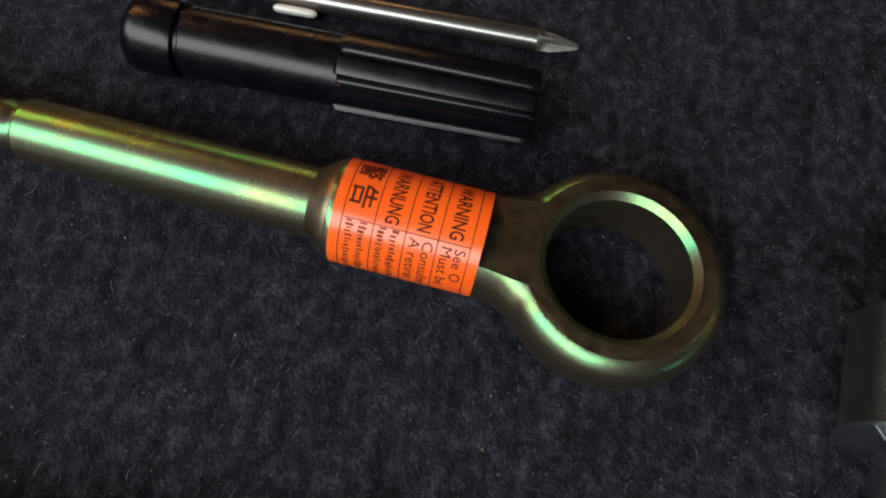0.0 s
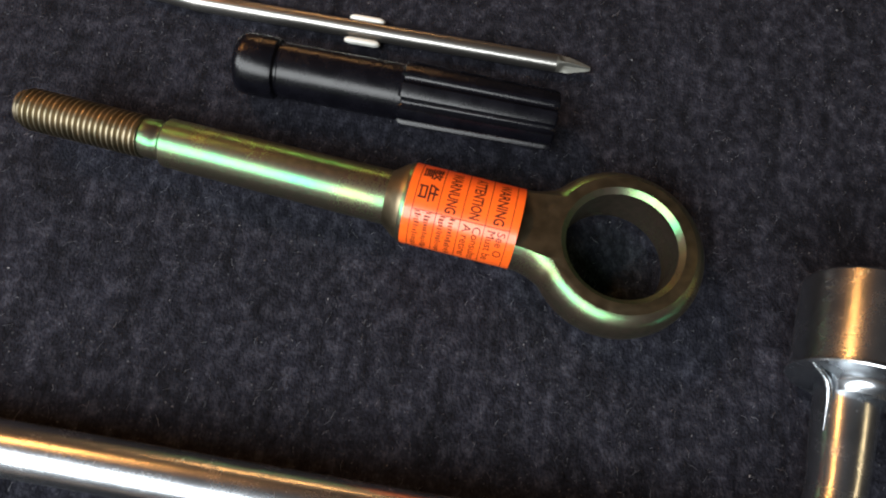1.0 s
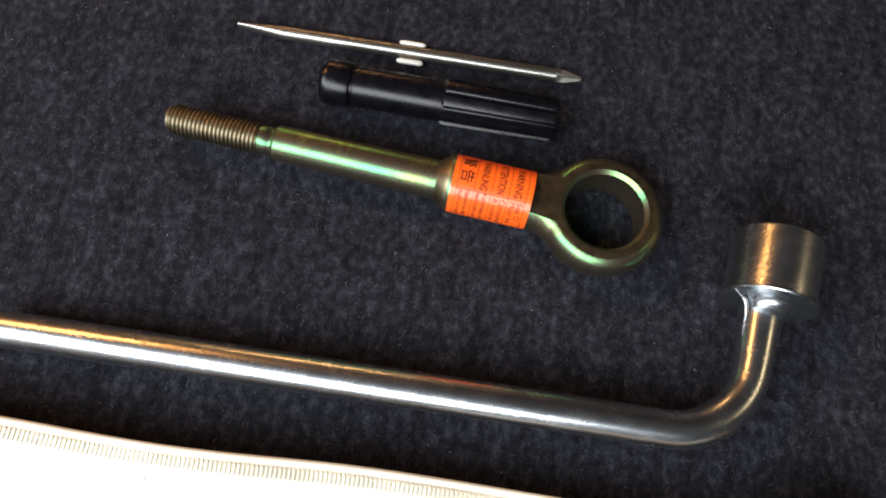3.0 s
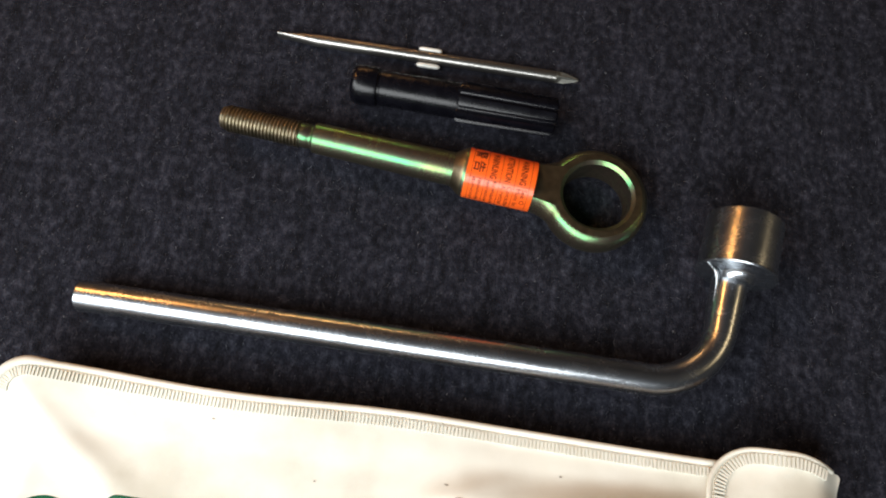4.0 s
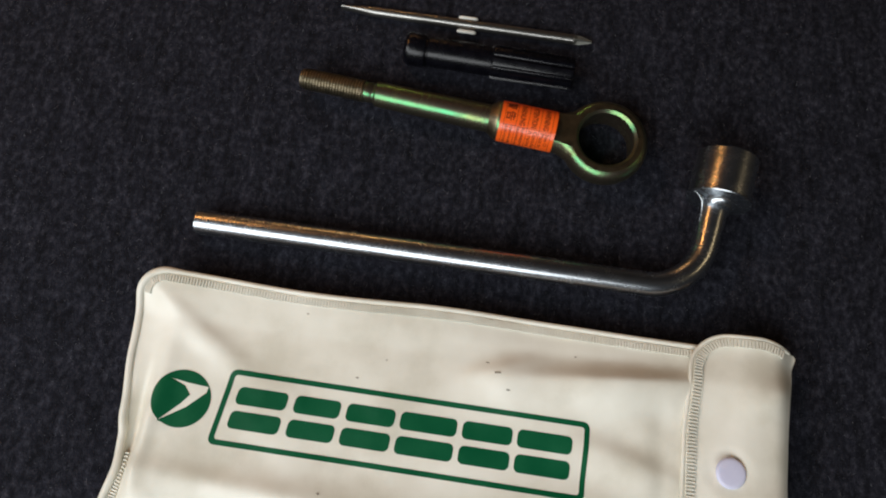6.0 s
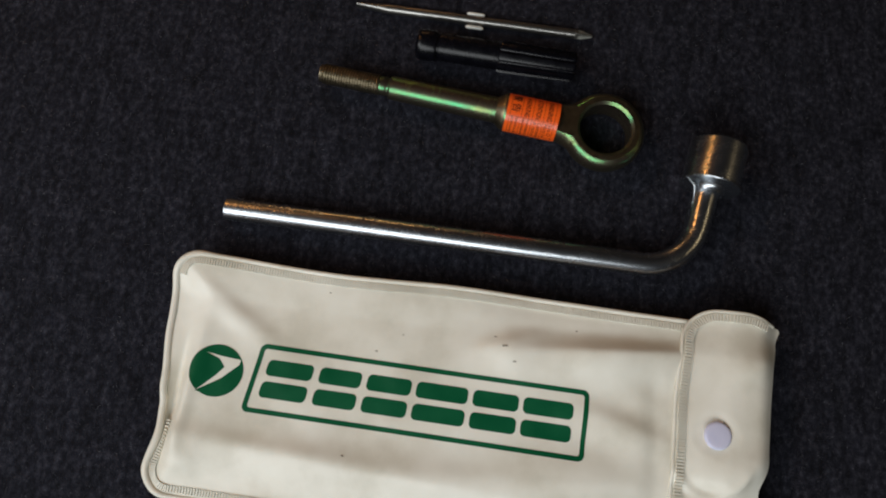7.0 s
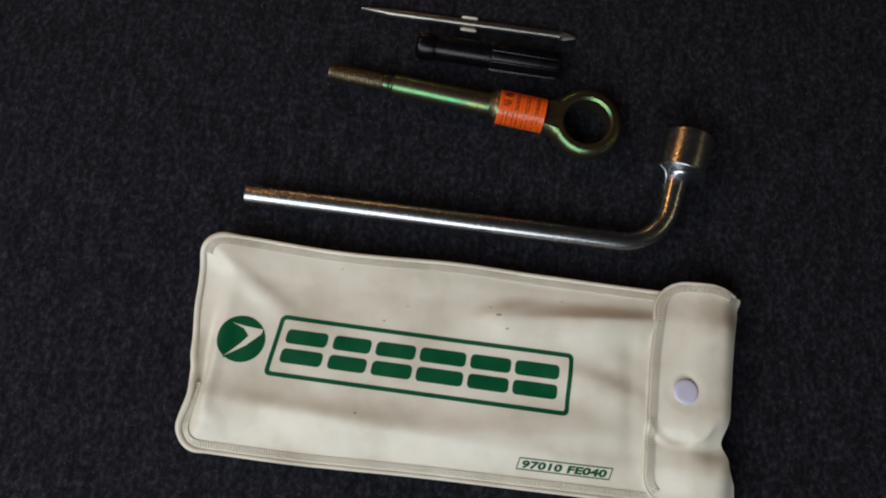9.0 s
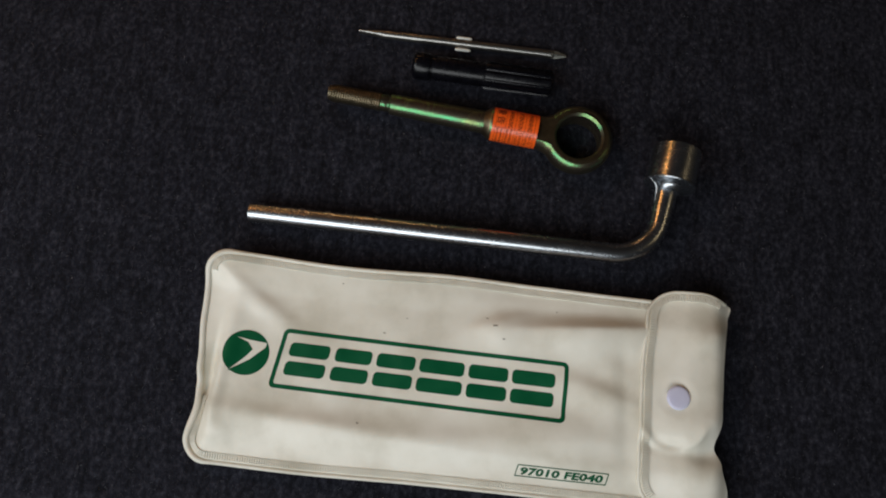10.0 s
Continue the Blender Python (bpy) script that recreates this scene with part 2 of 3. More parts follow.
def felt_fibres():
    """Short curled fibres that lie on the felt: thin strips of two quads."""
    rng = np.random.default_rng(7)
    count = 110000
    x, y = rng.uniform(-0.42, 0.42, count), rng.uniform(-0.24, 0.40, count)
    turn = rng.normal(1.15, 0.75, count)
    length = 0.0005 + 0.0034 * rng.uniform(0, 1, count) ** 1.8
    width = rng.uniform(0.00004, 0.00011, count)
    bend = rng.uniform(-0.9, 0.9, count)
    lift = rng.uniform(0.0001, 0.0007, count)
    verts = np.zeros((count, 6, 3), np.float32)
    px, py = x.copy(), y.copy()
    for k in range(3):
        a = turn + bend * (k - 1)
        if k:
            px, py = px + np.cos(a) * length / 2, py + np.sin(a) * length / 2
        for s in (0, 1):
            off = (s - 0.5) * width * (1.0 if k < 2 else 0.4)
            verts[:, 2 * k + s, 0] = px - np.sin(a) * off
            verts[:, 2 * k + s, 1] = py + np.cos(a) * off
            verts[:, 2 * k + s, 2] = lift * (0.3, 1.0, 0.5)[k] + 0.00004
    base = (np.arange(count) * 6)[:, None]
    faces = np.concatenate([base + np.array([[0, 1, 3, 2]]), base + np.array([[2, 3, 5, 4]])])
    me = bpy.data.meshes.new("felt_fibres")
    me.vertices.add(count * 6)
    me.vertices.foreach_set("co", verts.ravel())
    me.loops.add(len(faces) * 4)
    me.loops.foreach_set("vertex_index", faces.ravel().astype(np.int32))
    me.polygons.add(len(faces))
    me.polygons.foreach_set("loop_start", np.arange(len(faces), dtype=np.int32) * 4)
    me.update(calc_edges=True)
    me.materials.append(M_FIBRE)
    tagged(new("felt_fibres", me), "loose grey fibres on the dark felt", "carpet fibre", kind="stuff")


felt_fibres()


def lint():
    """Pale specks of dust caught in the felt."""
    rng = random.Random(5)
    bm = bmesh.new()
    for _ in range(420):
        x, y, r = rng.uniform(-0.36, 0.36), rng.uniform(-0.20, 0.34), rng.uniform(0.00009, 0.00026)
        a = rng.uniform(0, 3.14)
        m = Matrix.Translation((x, y, 0.0006)) @ Matrix.Rotation(a, 4, "Z") @ Matrix.Diagonal((rng.uniform(1.0, 2.6), 0.7, 0.5, 1))
        bmesh.ops.create_icosphere(bm, subdivisions=1, radius=r, matrix=m)
    tagged(part("lint_specks", bm, M_LINT), "tiny pale specks of lint on the felt", "lint", kind="stuff")


lint()

# ---- lug wrench: long round bar, bent arm and socket ----


def lug_wrench():
    top = thing("lug_wrench", pose(-0.158, 0.032, 0), "zinc-plated steel L-shaped lug wrench lying on felt", "wrench")
    ox, oy = 0.158, -0.032

    def up(x):
        """The bar rests on its free end and on the socket's side, so it climbs towards the bend."""
        return 0.0072 + 0.0098 * smooth_step(-0.30, 0.13, x) - 0.0022

    path = [(-0.1590 + 0.2725 * k / 24, 0.0325 - 0.0052 * k / 24) for k in range(25)]
    for k in range(1, 15):
        a = radians(-90 + 79 * k / 14)
        path.append((0.1135 + 0.0350 * math.cos(a), 0.0623 + 0.0350 * math.sin(a)))
    ex, ey = path[-1]
    for k in range(1, 5):
        path.append((ex + (0.1530 - ex) * k / 4, ey + (0.0830 - ey) * k / 4))
    pts = [(x + ox, y + oy, up(x)) for x, y in path]
    R = 0.0075
    radii = [R + 0.0012 * smooth_step(0.045, 0.078, y) for x, y in path]
    bar = sweep([Vector(pts[0]) - Vector((0.0006, 0, 0))] + [pts[0]] + pts[1:], [R - 0.0007] + radii, n=40)
    part("bar", bar, M_CHROME, top)
    # socket: closed cone at the neck, thick wall, hexagonal mouth
    base, tip = Vector((0.1532 + ox, 0.0810 + oy, 0.0186)), Vector((0.1592 + ox, 0.1125 + oy, 0.0190))
    axis = (tip - base).normalized()
    L = (tip - base).length
    turn = axis.to_track_quat("X", "Z").to_matrix().to_4x4()
    r = 0.0183
    prof = [(-0.0026, 0.0086), (-0.0014, 0.0090), (-0.0002, 0.0096), (0.0007, 0.0104), (0.0013, 0.0116), (0.0016, 0.0135), (0.0018, 0.0160), (0.0020, r + 0.0006), (0.0025, r + 0.0010), (0.0031, r + 0.0008), (0.0036, r), (L - 0.0010, r), (L, r - 0.0009), (L, 0.0125)]

    def hexed(x, a, rr):
        return rr / max(math.cos(((a + math.pi / 6) % (math.pi / 3)) - math.pi / 6), 0.5) * 0.93

    bm = lathe(prof, 96, cap=False)
    inner = lathe([(L, 0.0112), (L - 0.0006, 0.0104), (L - 0.020, 0.0104)], 96, hexed, cap=False)
    both = joined([bm, inner])
    bmesh.ops.bridge_loops(both, edges=[e for e in both.edges if e.is_boundary and all(abs(v.co.x - L) < 1e-7 for v in e.verts)])
    bmesh.ops.holes_fill(both, edges=[e for e in both.edges if e.is_boundary], sides=0)
    bmesh.ops.transform(both, matrix=Matrix.Translation(base) @ turn, verts=both.verts)
    part("socket", both, M_CHROME, top, "plated cylindrical socket with a flat foot", crease=30)
    # forging ridge that runs from the foot's edge down the arm
    line = [(0.0024, 0.0172, 0.0066), (0.0014, 0.0150, 0.0056), (0.0006, 0.0128, 0.0046), (-0.0004, 0.0110, 0.0036), (-0.0022, 0.0096, 0.0026), (-0.0050, 0.0086, 0.0016), (-0.0090, 0.0082, 0.0008), (-0.0140, 0.0080, 0.0)]
    ridge = sweep(line, [0.0004, 0.0007, 0.0009, 0.0011, 0.0012, 0.0011, 0.0009, 0.0004], 10)
    bmesh.ops.transform(ridge, matrix=Matrix.Translation(base) @ turn, verts=ridge.verts)
    part("forging_ridge", ridge, M_CHROME, top)


lug_wrench()

# ---- towing eye bolt: thread, shank, forged eye, warning label ----


def towing_eye():
    zc = 0.0132
    m = Matrix.Translation((-0.1150, 0.1340, 0)) @ Matrix.Rotation(math.atan2(-0.0192, 0.198), 4, "Z")
    top = thing("towing_eye_bolt", m, "yellow zinc plated towing eye bolt with orange warning label", "eye bolt")
    # thread with a helical ridge
    p, rt = 0.00186, 0.0067
    rows = 22 * 16
    prof = [(-0.0002, 0.0045), (0.0002, 0.0055)] + [(0.0005 + 0.0410 * k / rows, rt) for k in range(rows + 1)]

    def ridge(x, a, r):
        if x < 0.0004:
            return r
        ph = (x / p - a / (2 * math.pi)) % 1.0
        depth = min(1.0, max(0.0, (abs(2 * ph - 1) - 0.25) / 0.6))
        fade = smooth_step(0.0002, 0.004, x)
        return 0.0054 + (r - 0.0054) * fade + 0.0002 - 0.0012 * depth * (0.35 + 0.65 * fade)

    bm = lathe(prof, 72, ridge)
    bmesh.ops.translate(bm, verts=bm.verts, vec=(0.0026, 0, zc))
    part("thread", bm, M_BROWN_ZINC, top, "fine threaded end", crease=60)
    bm = lathe([(0.0435, 0.0055), (0.0440, 0.0062), (0.0484, 0.0065), (0.0490, 0.0061), (0.0506, 0.0061), (0.0512, 0.0071), (0.0521, 0.0079), (0.1252, 0.0088)], 64)
    bmesh.ops.translate(bm, verts=bm.verts, vec=(0, 0, zc))
    part("shank", bm, M_YELLOW_ZINC, top, "smooth shank with green iridescent sheen")
    bm = lathe([(0.1235, 0.0078), (0.1250, 0.0088), (0.1262, 0.0096), (0.1290, 0.0117), (0.1304, 0.0123), (0.1325, 0.0125)], 64)
    bmesh.ops.translate(bm, verts=bm.verts, vec=(0, 0, zc))
    part("shoulder", bm, M_DULL_REFLECTION, top, "dull brown tapered shoulder")
    # eye: stem and ring fused, faces milled flat, bored through
    ring_x = 0.1988
    bm = lathe([(0.1300, 0.0126)] + [(0.1300 + 0.0540 * k / 18, 0.0126) for k in range(1, 19)], 48)
    for v in bm.verts:
        v.co.y *= 1.02 + 0.62 * smooth_step(0.168, 0.187, v.co.x)
        v.co.z *= 1 - 0.22 * smooth_step(0.170, 0.184, v.co.x)
    bm2 = bmesh.new()
    prof2 = [(max(-0.0030, 0.0091 * math.copysign(abs(math.cos(t)) ** 0.9, math.cos(t))), 0.0096 * math.copysign(abs(math.sin(t)) ** 0.78, math.sin(t))) for t in [2 * math.pi * k / 20 for k in range(20)]]
    rings = []
    for k in range(80):
        t = 2 * math.pi * k / 80
        rings.append([bm2.verts.new((ring_x + (0.0180 + a) * math.cos(t), (0.0180 + a) * math.sin(t), b)) for a, b in prof2])
    for k in range(80):
        a, b = rings[k], rings[(k + 1) % 80]
        for i in range(20):
            bm2.faces.new((a[i], a[(i + 1) % 20], b[(i + 1) % 20], b[i]))
    both = joined([bm, bm2])
    bmesh.ops.recalc_face_normals(both, faces=both.faces)
    me = bpy.data.meshes.new("eye_blank")
    both.to_mesh(me)
    both.free()
    blank = new("eye_blank", me)
    mod = blank.modifiers.new("fuse", "REMESH")
    mod.mode, mod.voxel_size = "VOXEL", 0.0007
    sm = blank.modifiers.new("blend", "SMOOTH")
    sm.factor, sm.iterations = 0.5, 14
    cutter_me = bpy.data.meshes.new("bore")
    hole = 0.0174
    cut = lathe([(-0.02, hole), (0.0070, hole), (0.0086, hole + 0.0017), (0.02, hole + 0.0017)], 96)
    bmesh.ops.transform(cut, matrix=Matrix.Translation((ring_x, 0, 0)) @ Matrix.Rotation(radians(-90), 4, "Y"), verts=cut.verts)
    bmesh.ops.recalc_face_normals(cut, faces=cut.faces)
    cut.to_mesh(cutter_me)
    cut.free()
    cutter = new("bore", cutter_me)
    for sign in (1, -1):
        slab_me = bpy.data.meshes.new("slab")
        s = box(bmesh.new(), (0.20, 0, sign * 0.0286), (0.066, 0.08, 0.040))
        for v in s.verts:
            if v.co.x < 0.19 and abs(v.co.z) > 0.02:
                v.co.x -= 0.040
        s.to_mesh(slab_me)
        s.free()
        slab = new("slab", slab_me)
        b = blank.modifiers.new("mill", "BOOLEAN")
        b.operation, b.object, b.solver = "DIFFERENCE", slab, "EXACT"
    b = blank.modifiers.new("drill", "BOOLEAN")
    b.operation, b.object, b.solver = "DIFFERENCE", cutter, "EXACT"
    bpy.context.view_layer.update()
    done = bpy.data.meshes.new_from_object(blank.evaluated_get(bpy.context.evaluated_depsgraph_get()))
    for ob in [o for o in scene.objects if o.name.split(".")[0] in ("eye_blank", "bore", "slab")]:
        bpy.data.objects.remove(ob)
    bm = bmesh.new()
    bm.from_mesh(done)
    bpy.data.meshes.remove(done)
    bmesh.ops.translate(bm, verts=bm.verts, vec=(0, 0, zc))
    for f in bm.faces:
        f.material_index = 0
    eye = part("eye", bm, M_YELLOW_ZINC, top, "forged ring eye with milled flat faces", crease=24)
    # The flats are the same plating; their dark reflection is painted brown.
    eye.data.materials.append(M_DULL_REFLECTION)
    for p in eye.data.polygons:
        p.material_index = 1 if abs(p.normal.z) > 0.985 and abs(abs(p.center.z - zc) - 0.0086) < 0.0003 else 0

    # label: film round the stem, four columns of print
    R = 0.0129
    x0, x1 = 0.1318, 0.1668

    def wrap(bm, lift):
        """x stays, y is the arc length from the crown towards the near side."""
        for v in bm.verts:
            a = -v.co.y / R
            v.co = Vector((v.co.x, (R + lift) * math.sin(a), zc + (R + lift) * math.cos(a)))
        return bm

    bm = lathe([(x0, R - 0.0001), (x0, R), (x1, R), (x1, R - 0.0001)], 72, cap=False)
    bmesh.ops.translate(bm, verts=bm.verts, vec=(0, 0, zc))
    film = part("label", bm, M_ORANGE, top, "glossy orange warning sticker with black print", crease=60)
    cols = [x0 + 0.0024 + 0.00748 * k for k in range(5)]
    lines = []
    for x in cols:
        lines.append(flat([(x, -0.017), (x + 0.00022, -0.017), (x + 0.00022, 0.026), (x, 0.026)]))
    lines.append(flat([(cols[0], 0.0068), (cols[4], 0.0068), (cols[4], 0.0070), (cols[0], 0.0070)]))
    for k in range(4):
        a, b = cols[k] + 0.0009, cols[k + 1] - 0.0008
        lines.append(flat([(a, -0.0165), (b, -0.0165), ((a + b) / 2, -0.0140)]))
    part("label_line", wrap(cut_grid(joined(lines), 0, 0.0015), 0.00006), M_INK, film)

    def column(words, x, height, start, bold=0.0, spacing=1.0, fit=None):
        """Words that run from the far side to the near side, letter tops towards the eye."""
        bm, w = lettering(words, height, bold, spacing)
        s = fit / w if fit and w else 1.0
        for v in bm.verts:
            v.co = Vector((x + v.co.y, start + v.co.x * s, 0))
        cut_grid(bm, 0, 0.0015)
        return part("print", wrap(bm, 0.00007), M_INK, film)

    for k, (words, n) in enumerate((("WARNUNG", 1), ("ATTENTION", 2), ("WARNING", 3))):
        column(words, cols[n] + 0.0023, 0.0032, -0.0094, 0.00008, fit=0.0154)
    column("警", cols[0] + 0.0014, 0.0044, -0.0097, 0.00008)
    column("告", cols[0] + 0.0014, 0.0044, -0.0020, 0.00008)
    column("See O", cols[3] + 0.0043, 0.0025, 0.0078)
    column("Must be", cols[3] + 0.0012, 0.0025, 0.0078)
    rng = random.Random(3)
    column("Consulter", cols[2] + 0.0043, 0.0025, 0.0078)
    column("A retirer", cols[2] + 0.0012, 0.0025, 0.0078)
    for n in range(2):
        for row in (0.0015, 0.0045):
            y, dashes = 0.0072, []
            while y < 0.022:
                w = rng.uniform(0.0003, 0.0008)
                low, high = cols[n] + row + rng.choice((0.0, 0.0, -0.0003)), cols[n] + row + rng.choice((0.0011, 0.0012, 0.0016))
                dashes.append(flat([(low, y), (high, y), (high, y + w), (low, y + w)]))
                y += w + rng.uniform(0.0003, 0.0006)
            part("print", wrap(cut_grid(joined(dashes), 0, 0.0015), 0.00007), M_FINE_INK, film)


towing_eye()

# ---- black screwdriver handle ----


def screwdriver():
    m = Matrix.Translation((-0.0507, 0.1655, 0)) @ Matrix.Rotation(math.atan2(-0.0040, 0.111), 4, "Z")
    top = thing("screwdriver", m, "black plastic screwdriver with fluted grip, blade removed", "screwdriver")
    zc = 0.0106
    bm = lathe([(0.0, 0.0060), (0.0006, 0.0084), (0.0014, 0.0095), (0.0028, 0.0103), (0.0045, 0.0105), (0.0130, 0.0104), (0.0142, 0.0101), (0.0148, 0.0092)], 56)
    bmesh.ops.translate(bm, verts=bm.verts, vec=(0, 0, zc))
    cap = part("end_cap", bm, M_BLACK, top, "rounded collar with a small pin hole")
    bm = lathe([(0, 0.0011), (0.0004, 0.0013), (0.0006, 0.0010), (0.0003, 0.0008)], 16)
    a = Vector((0, -0.72, 0.69)).normalized()
    bmesh.ops.transform(bm, matrix=Matrix.Translation(Vector((0.0075, 0, zc)) + a * 0.0097) @ a.to_track_quat("X", "Z").to_matrix().to_4x4(), verts=bm.verts)
    part("pin", bm, M_BLACK, cap)
    bm = lathe([(0.0140, 0.0088), (0.0156, 0.0087), (0.0162, 0.0094), (0.0560, 0.0096), (0.0585, 0.0094)], 56)
    bmesh.ops.translate(bm, verts=bm.verts, vec=(0, 0, zc))
    part("barrel", bm, M_BLACK, top)

    def flute(x, a, r):
        ph = abs(((a + radians(51) + math.pi / 8) % (math.pi / 4)) / (math.pi / 4) - 0.5)
        d = math.sqrt(max(0.0, 1 - (ph / 0.22) ** 2))
        return r - 0.0019 * d * smooth_step(0.0565, 0.0575, x)

    prof = [(0.0572, 0.0088), (0.0575, 0.0098), (0.0584, 0.0107), (0.0600, 0.0109), (0.1085, 0.0103), (0.1102, 0.0100), (0.1109, 0.0094), (0.1111, 0.0070)]
    bm = lathe(prof, 240, flute)
    bmesh.ops.translate(bm, verts=bm.verts, vec=(0, 0, zc))
    part("grip", bm, M_BLACK, top, "fluted eight-lobed grip", crease=28)


screwdriver()

# ---- reversible screwdriver blade ----


def screwdriver_blade():
    m = Matrix.Translation((-0.0975, 0.1940, 0)) @ Matrix.Rotation(math.atan2(-0.0028, 0.170), 4, "Z")
    top = thing("screwdriver_bit", m, "double-ended bright steel screwdriver blade with two wings", "screwdriver bit")
    zc, r = 0.0034, 0.0033

    bm = lathe([(0.0, 0.0030), (0.0012, 0.0030), (0.010, 0.0031), (0.022, 0.0033), (0.1572, r)], 32)
    for v in bm.verts:
        k = 1 - smooth_step(0.0, 0.024, v.co.x)
        v.co.y = v.co.y * (1 - 0.66 * k) + 0.0002 * k
        v.co.z *= 1 - 0.15 * k
    bmesh.ops.translate(bm, verts=bm.verts, vec=(0, 0, zc))
    part("shaft", bm, M_ROD, top, "round shaft with a flat blade tip")

    def cross(x, a, rr):
        deep = smooth_step(0.1570, 0.1605, x)
        return rr * (1 - 0.66 * deep * abs(math.sin(2 * (a + radians(20)))) ** 0.7)

    bm = lathe([(0.1570, r)] + [(0.1570 + 0.0008 * k, r * (1.0 if k < 7 else 1 - 0.070 * (k - 6))) for k in range(1, 16)] + [(0.1700, r * 0.2)], 96, cross)
    bmesh.ops.translate(bm, verts=bm.verts, vec=(0, 0, zc))
    part("cross_tip", bm, M_TIP, top, "fluted cross-head tip", crease=25)
    for side in (1, -1):
        bm = lathe([(0.0790, 0.0002), (0.0793, 0.0007), (0.0800, 0.0011), (0.0812, 0.0013), (0.0900, 0.0013), (0.0912, 0.0011), (0.0919, 0.0007), (0.0922, 0.0002)], 16)
        bmesh.ops.translate(bm, verts=bm.verts, vec=(0, side * 0.0052 - 0.0003, zc + 0.0002))
        box(bm, (0.0855, side * 0.0034 - 0.0002, zc - 0.0012), (0.0100, 0.0020, 0.0007))
        part("wing", bm, M_PALE, top, "pale pressed side wing")


screwdriver_blade()

# ---- vinyl tool pouch ----
POUCH_Y0, POUCH_Y1 = -0.1476, -0.0015


def track(table, t):
    for (a, va), (b, vb) in zip(table, table[1:]):
        if t <= b:
            k = smooth_step(a, b, t) if t > a else 0.0
            return va + (vb - va) * k
    return table[-1][1]


LEFT_EDGE = [(-0.1480, -0.1725), (-0.135, -0.1725), (-0.110, -0.1685), (-0.097, -0.1693), (-0.083, -0.1712), (-0.045, -0.1745), (0.0, -0.1772)]
RIGHT_EDGE = [(-0.150, 0.2060), (-0.133, 0.2025), (-0.116, 0.1955), (-0.103, 0.1905), (-0.083, 0.1950), (-0.059, 0.1965), (-0.031, 0.1980), (-0.012, 0.2015), (0.006, 0.2055)]


def bump2(x, y, cx, cy, sx, sy, turn=0.0):
    c, s = math.cos(radians(turn)), math.sin(radians(turn))
    dx, dy = x - cx, y - cy
    u, v = (dx * c + dy * s) / sx, (-dx * s + dy * c) / sy
    return math.exp(-0.5 * (u * u + v * v))


def fold(x, y, cx, cy, sx, near, far, turn=0.0):
    """A crease, broad on its near side and steep on its far side."""
    c, s = math.cos(radians(turn)), math.sin(radians(turn))
    dx, dy = x - cx, y - cy
    u, v = dx * c + dy * s, -dx * s + dy * c
    return math.exp(-0.5 * ((u / sx) ** 2 + (v / (far if v > 0 else near)) ** 2))


def pouch_rim(x, y):
    """How high the welded rim stands: lifted at the closed end, higher still at the mouth."""
    curl = 0.0060 * smooth_step(-0.030, -0.004, y) * (1 - smooth_step(-0.02, 0.06, x))
    return 0.0118 + curl + 0.0052 * smooth_step(-0.06, 0.16, x) + 0.0030 * smooth_step(-0.11, -0.165, x) * smooth_step(-0.150, -0.10, y)


def pouch_height(x, y):
    """The pouch's upper side: a soft pillow with folds."""
    d = min(y - POUCH_Y0, POUCH_Y1 - y, x - track(LEFT_EDGE, y))
    z = pouch_rim(x, y) + 0.0036 * smooth_step(0.003, 0.026, d)
    z += 0.0084 * fold(x, y, 0.096, -0.0320, 0.036, 0.012, 0.0048, 6)
    z += 0.0036 * fold(x, y, 0.036, -0.0330, 0.014, 0.010, 0.0042, 20)
    z += 0.0016 * fold(x, y, 0.125, -0.0600, 0.016, 0.010, 0.005, -30)
    z -= 0.0014 * bump2(x, y, 0.1285, -0.085, 0.0040, 0.030, 4)
    z -= 0.0012 * bump2(x, y, 0.085, -0.0195, 0.045, 0.004, 3)
    z += 0.0044 * fold(x, y, 0.112, -0.0760, 0.024, 0.009, 0.006, -14)
    z += 0.0042 * fold(x, y, 0.085, -0.1080, 0.045, 0.007, 0.011, 4)
    z += 0.0034 * fold(x, y, 0.000, -0.1180, 0.075, 0.006, 0.008, -3)
    z += 0.0030 * fold(x, y, -0.095, -0.1160, 0.060, 0.008, 0.005, -4)
    z += 0.0026 * bump2(x, y, -0.154, -0.122, 0.007, 0.009, 25)
    z += 0.0036 * bump2(x, y, -0.1560, -0.094, 0.0040, 0.026, -4)
    z -= 0.0066 * bump2(x, y, -0.1645, -0.098, 0.0030, 0.022, -4)
    z += 0.0020 * fold(x, y, -0.142, -0.030, 0.022, 0.006, 0.004, -35)
    z += 0.0010 * fold(x, y, -0.120, -0.044, 0.020, 0.006, 0.005, -25)
    z += 0.0008 * noise.noise(Vector((x * 26, y * 34, 0.3))) + 0.0003 * noise.noise(Vector((x * 80, y * 95, 1.3)))
    return max(z, 0.0012)


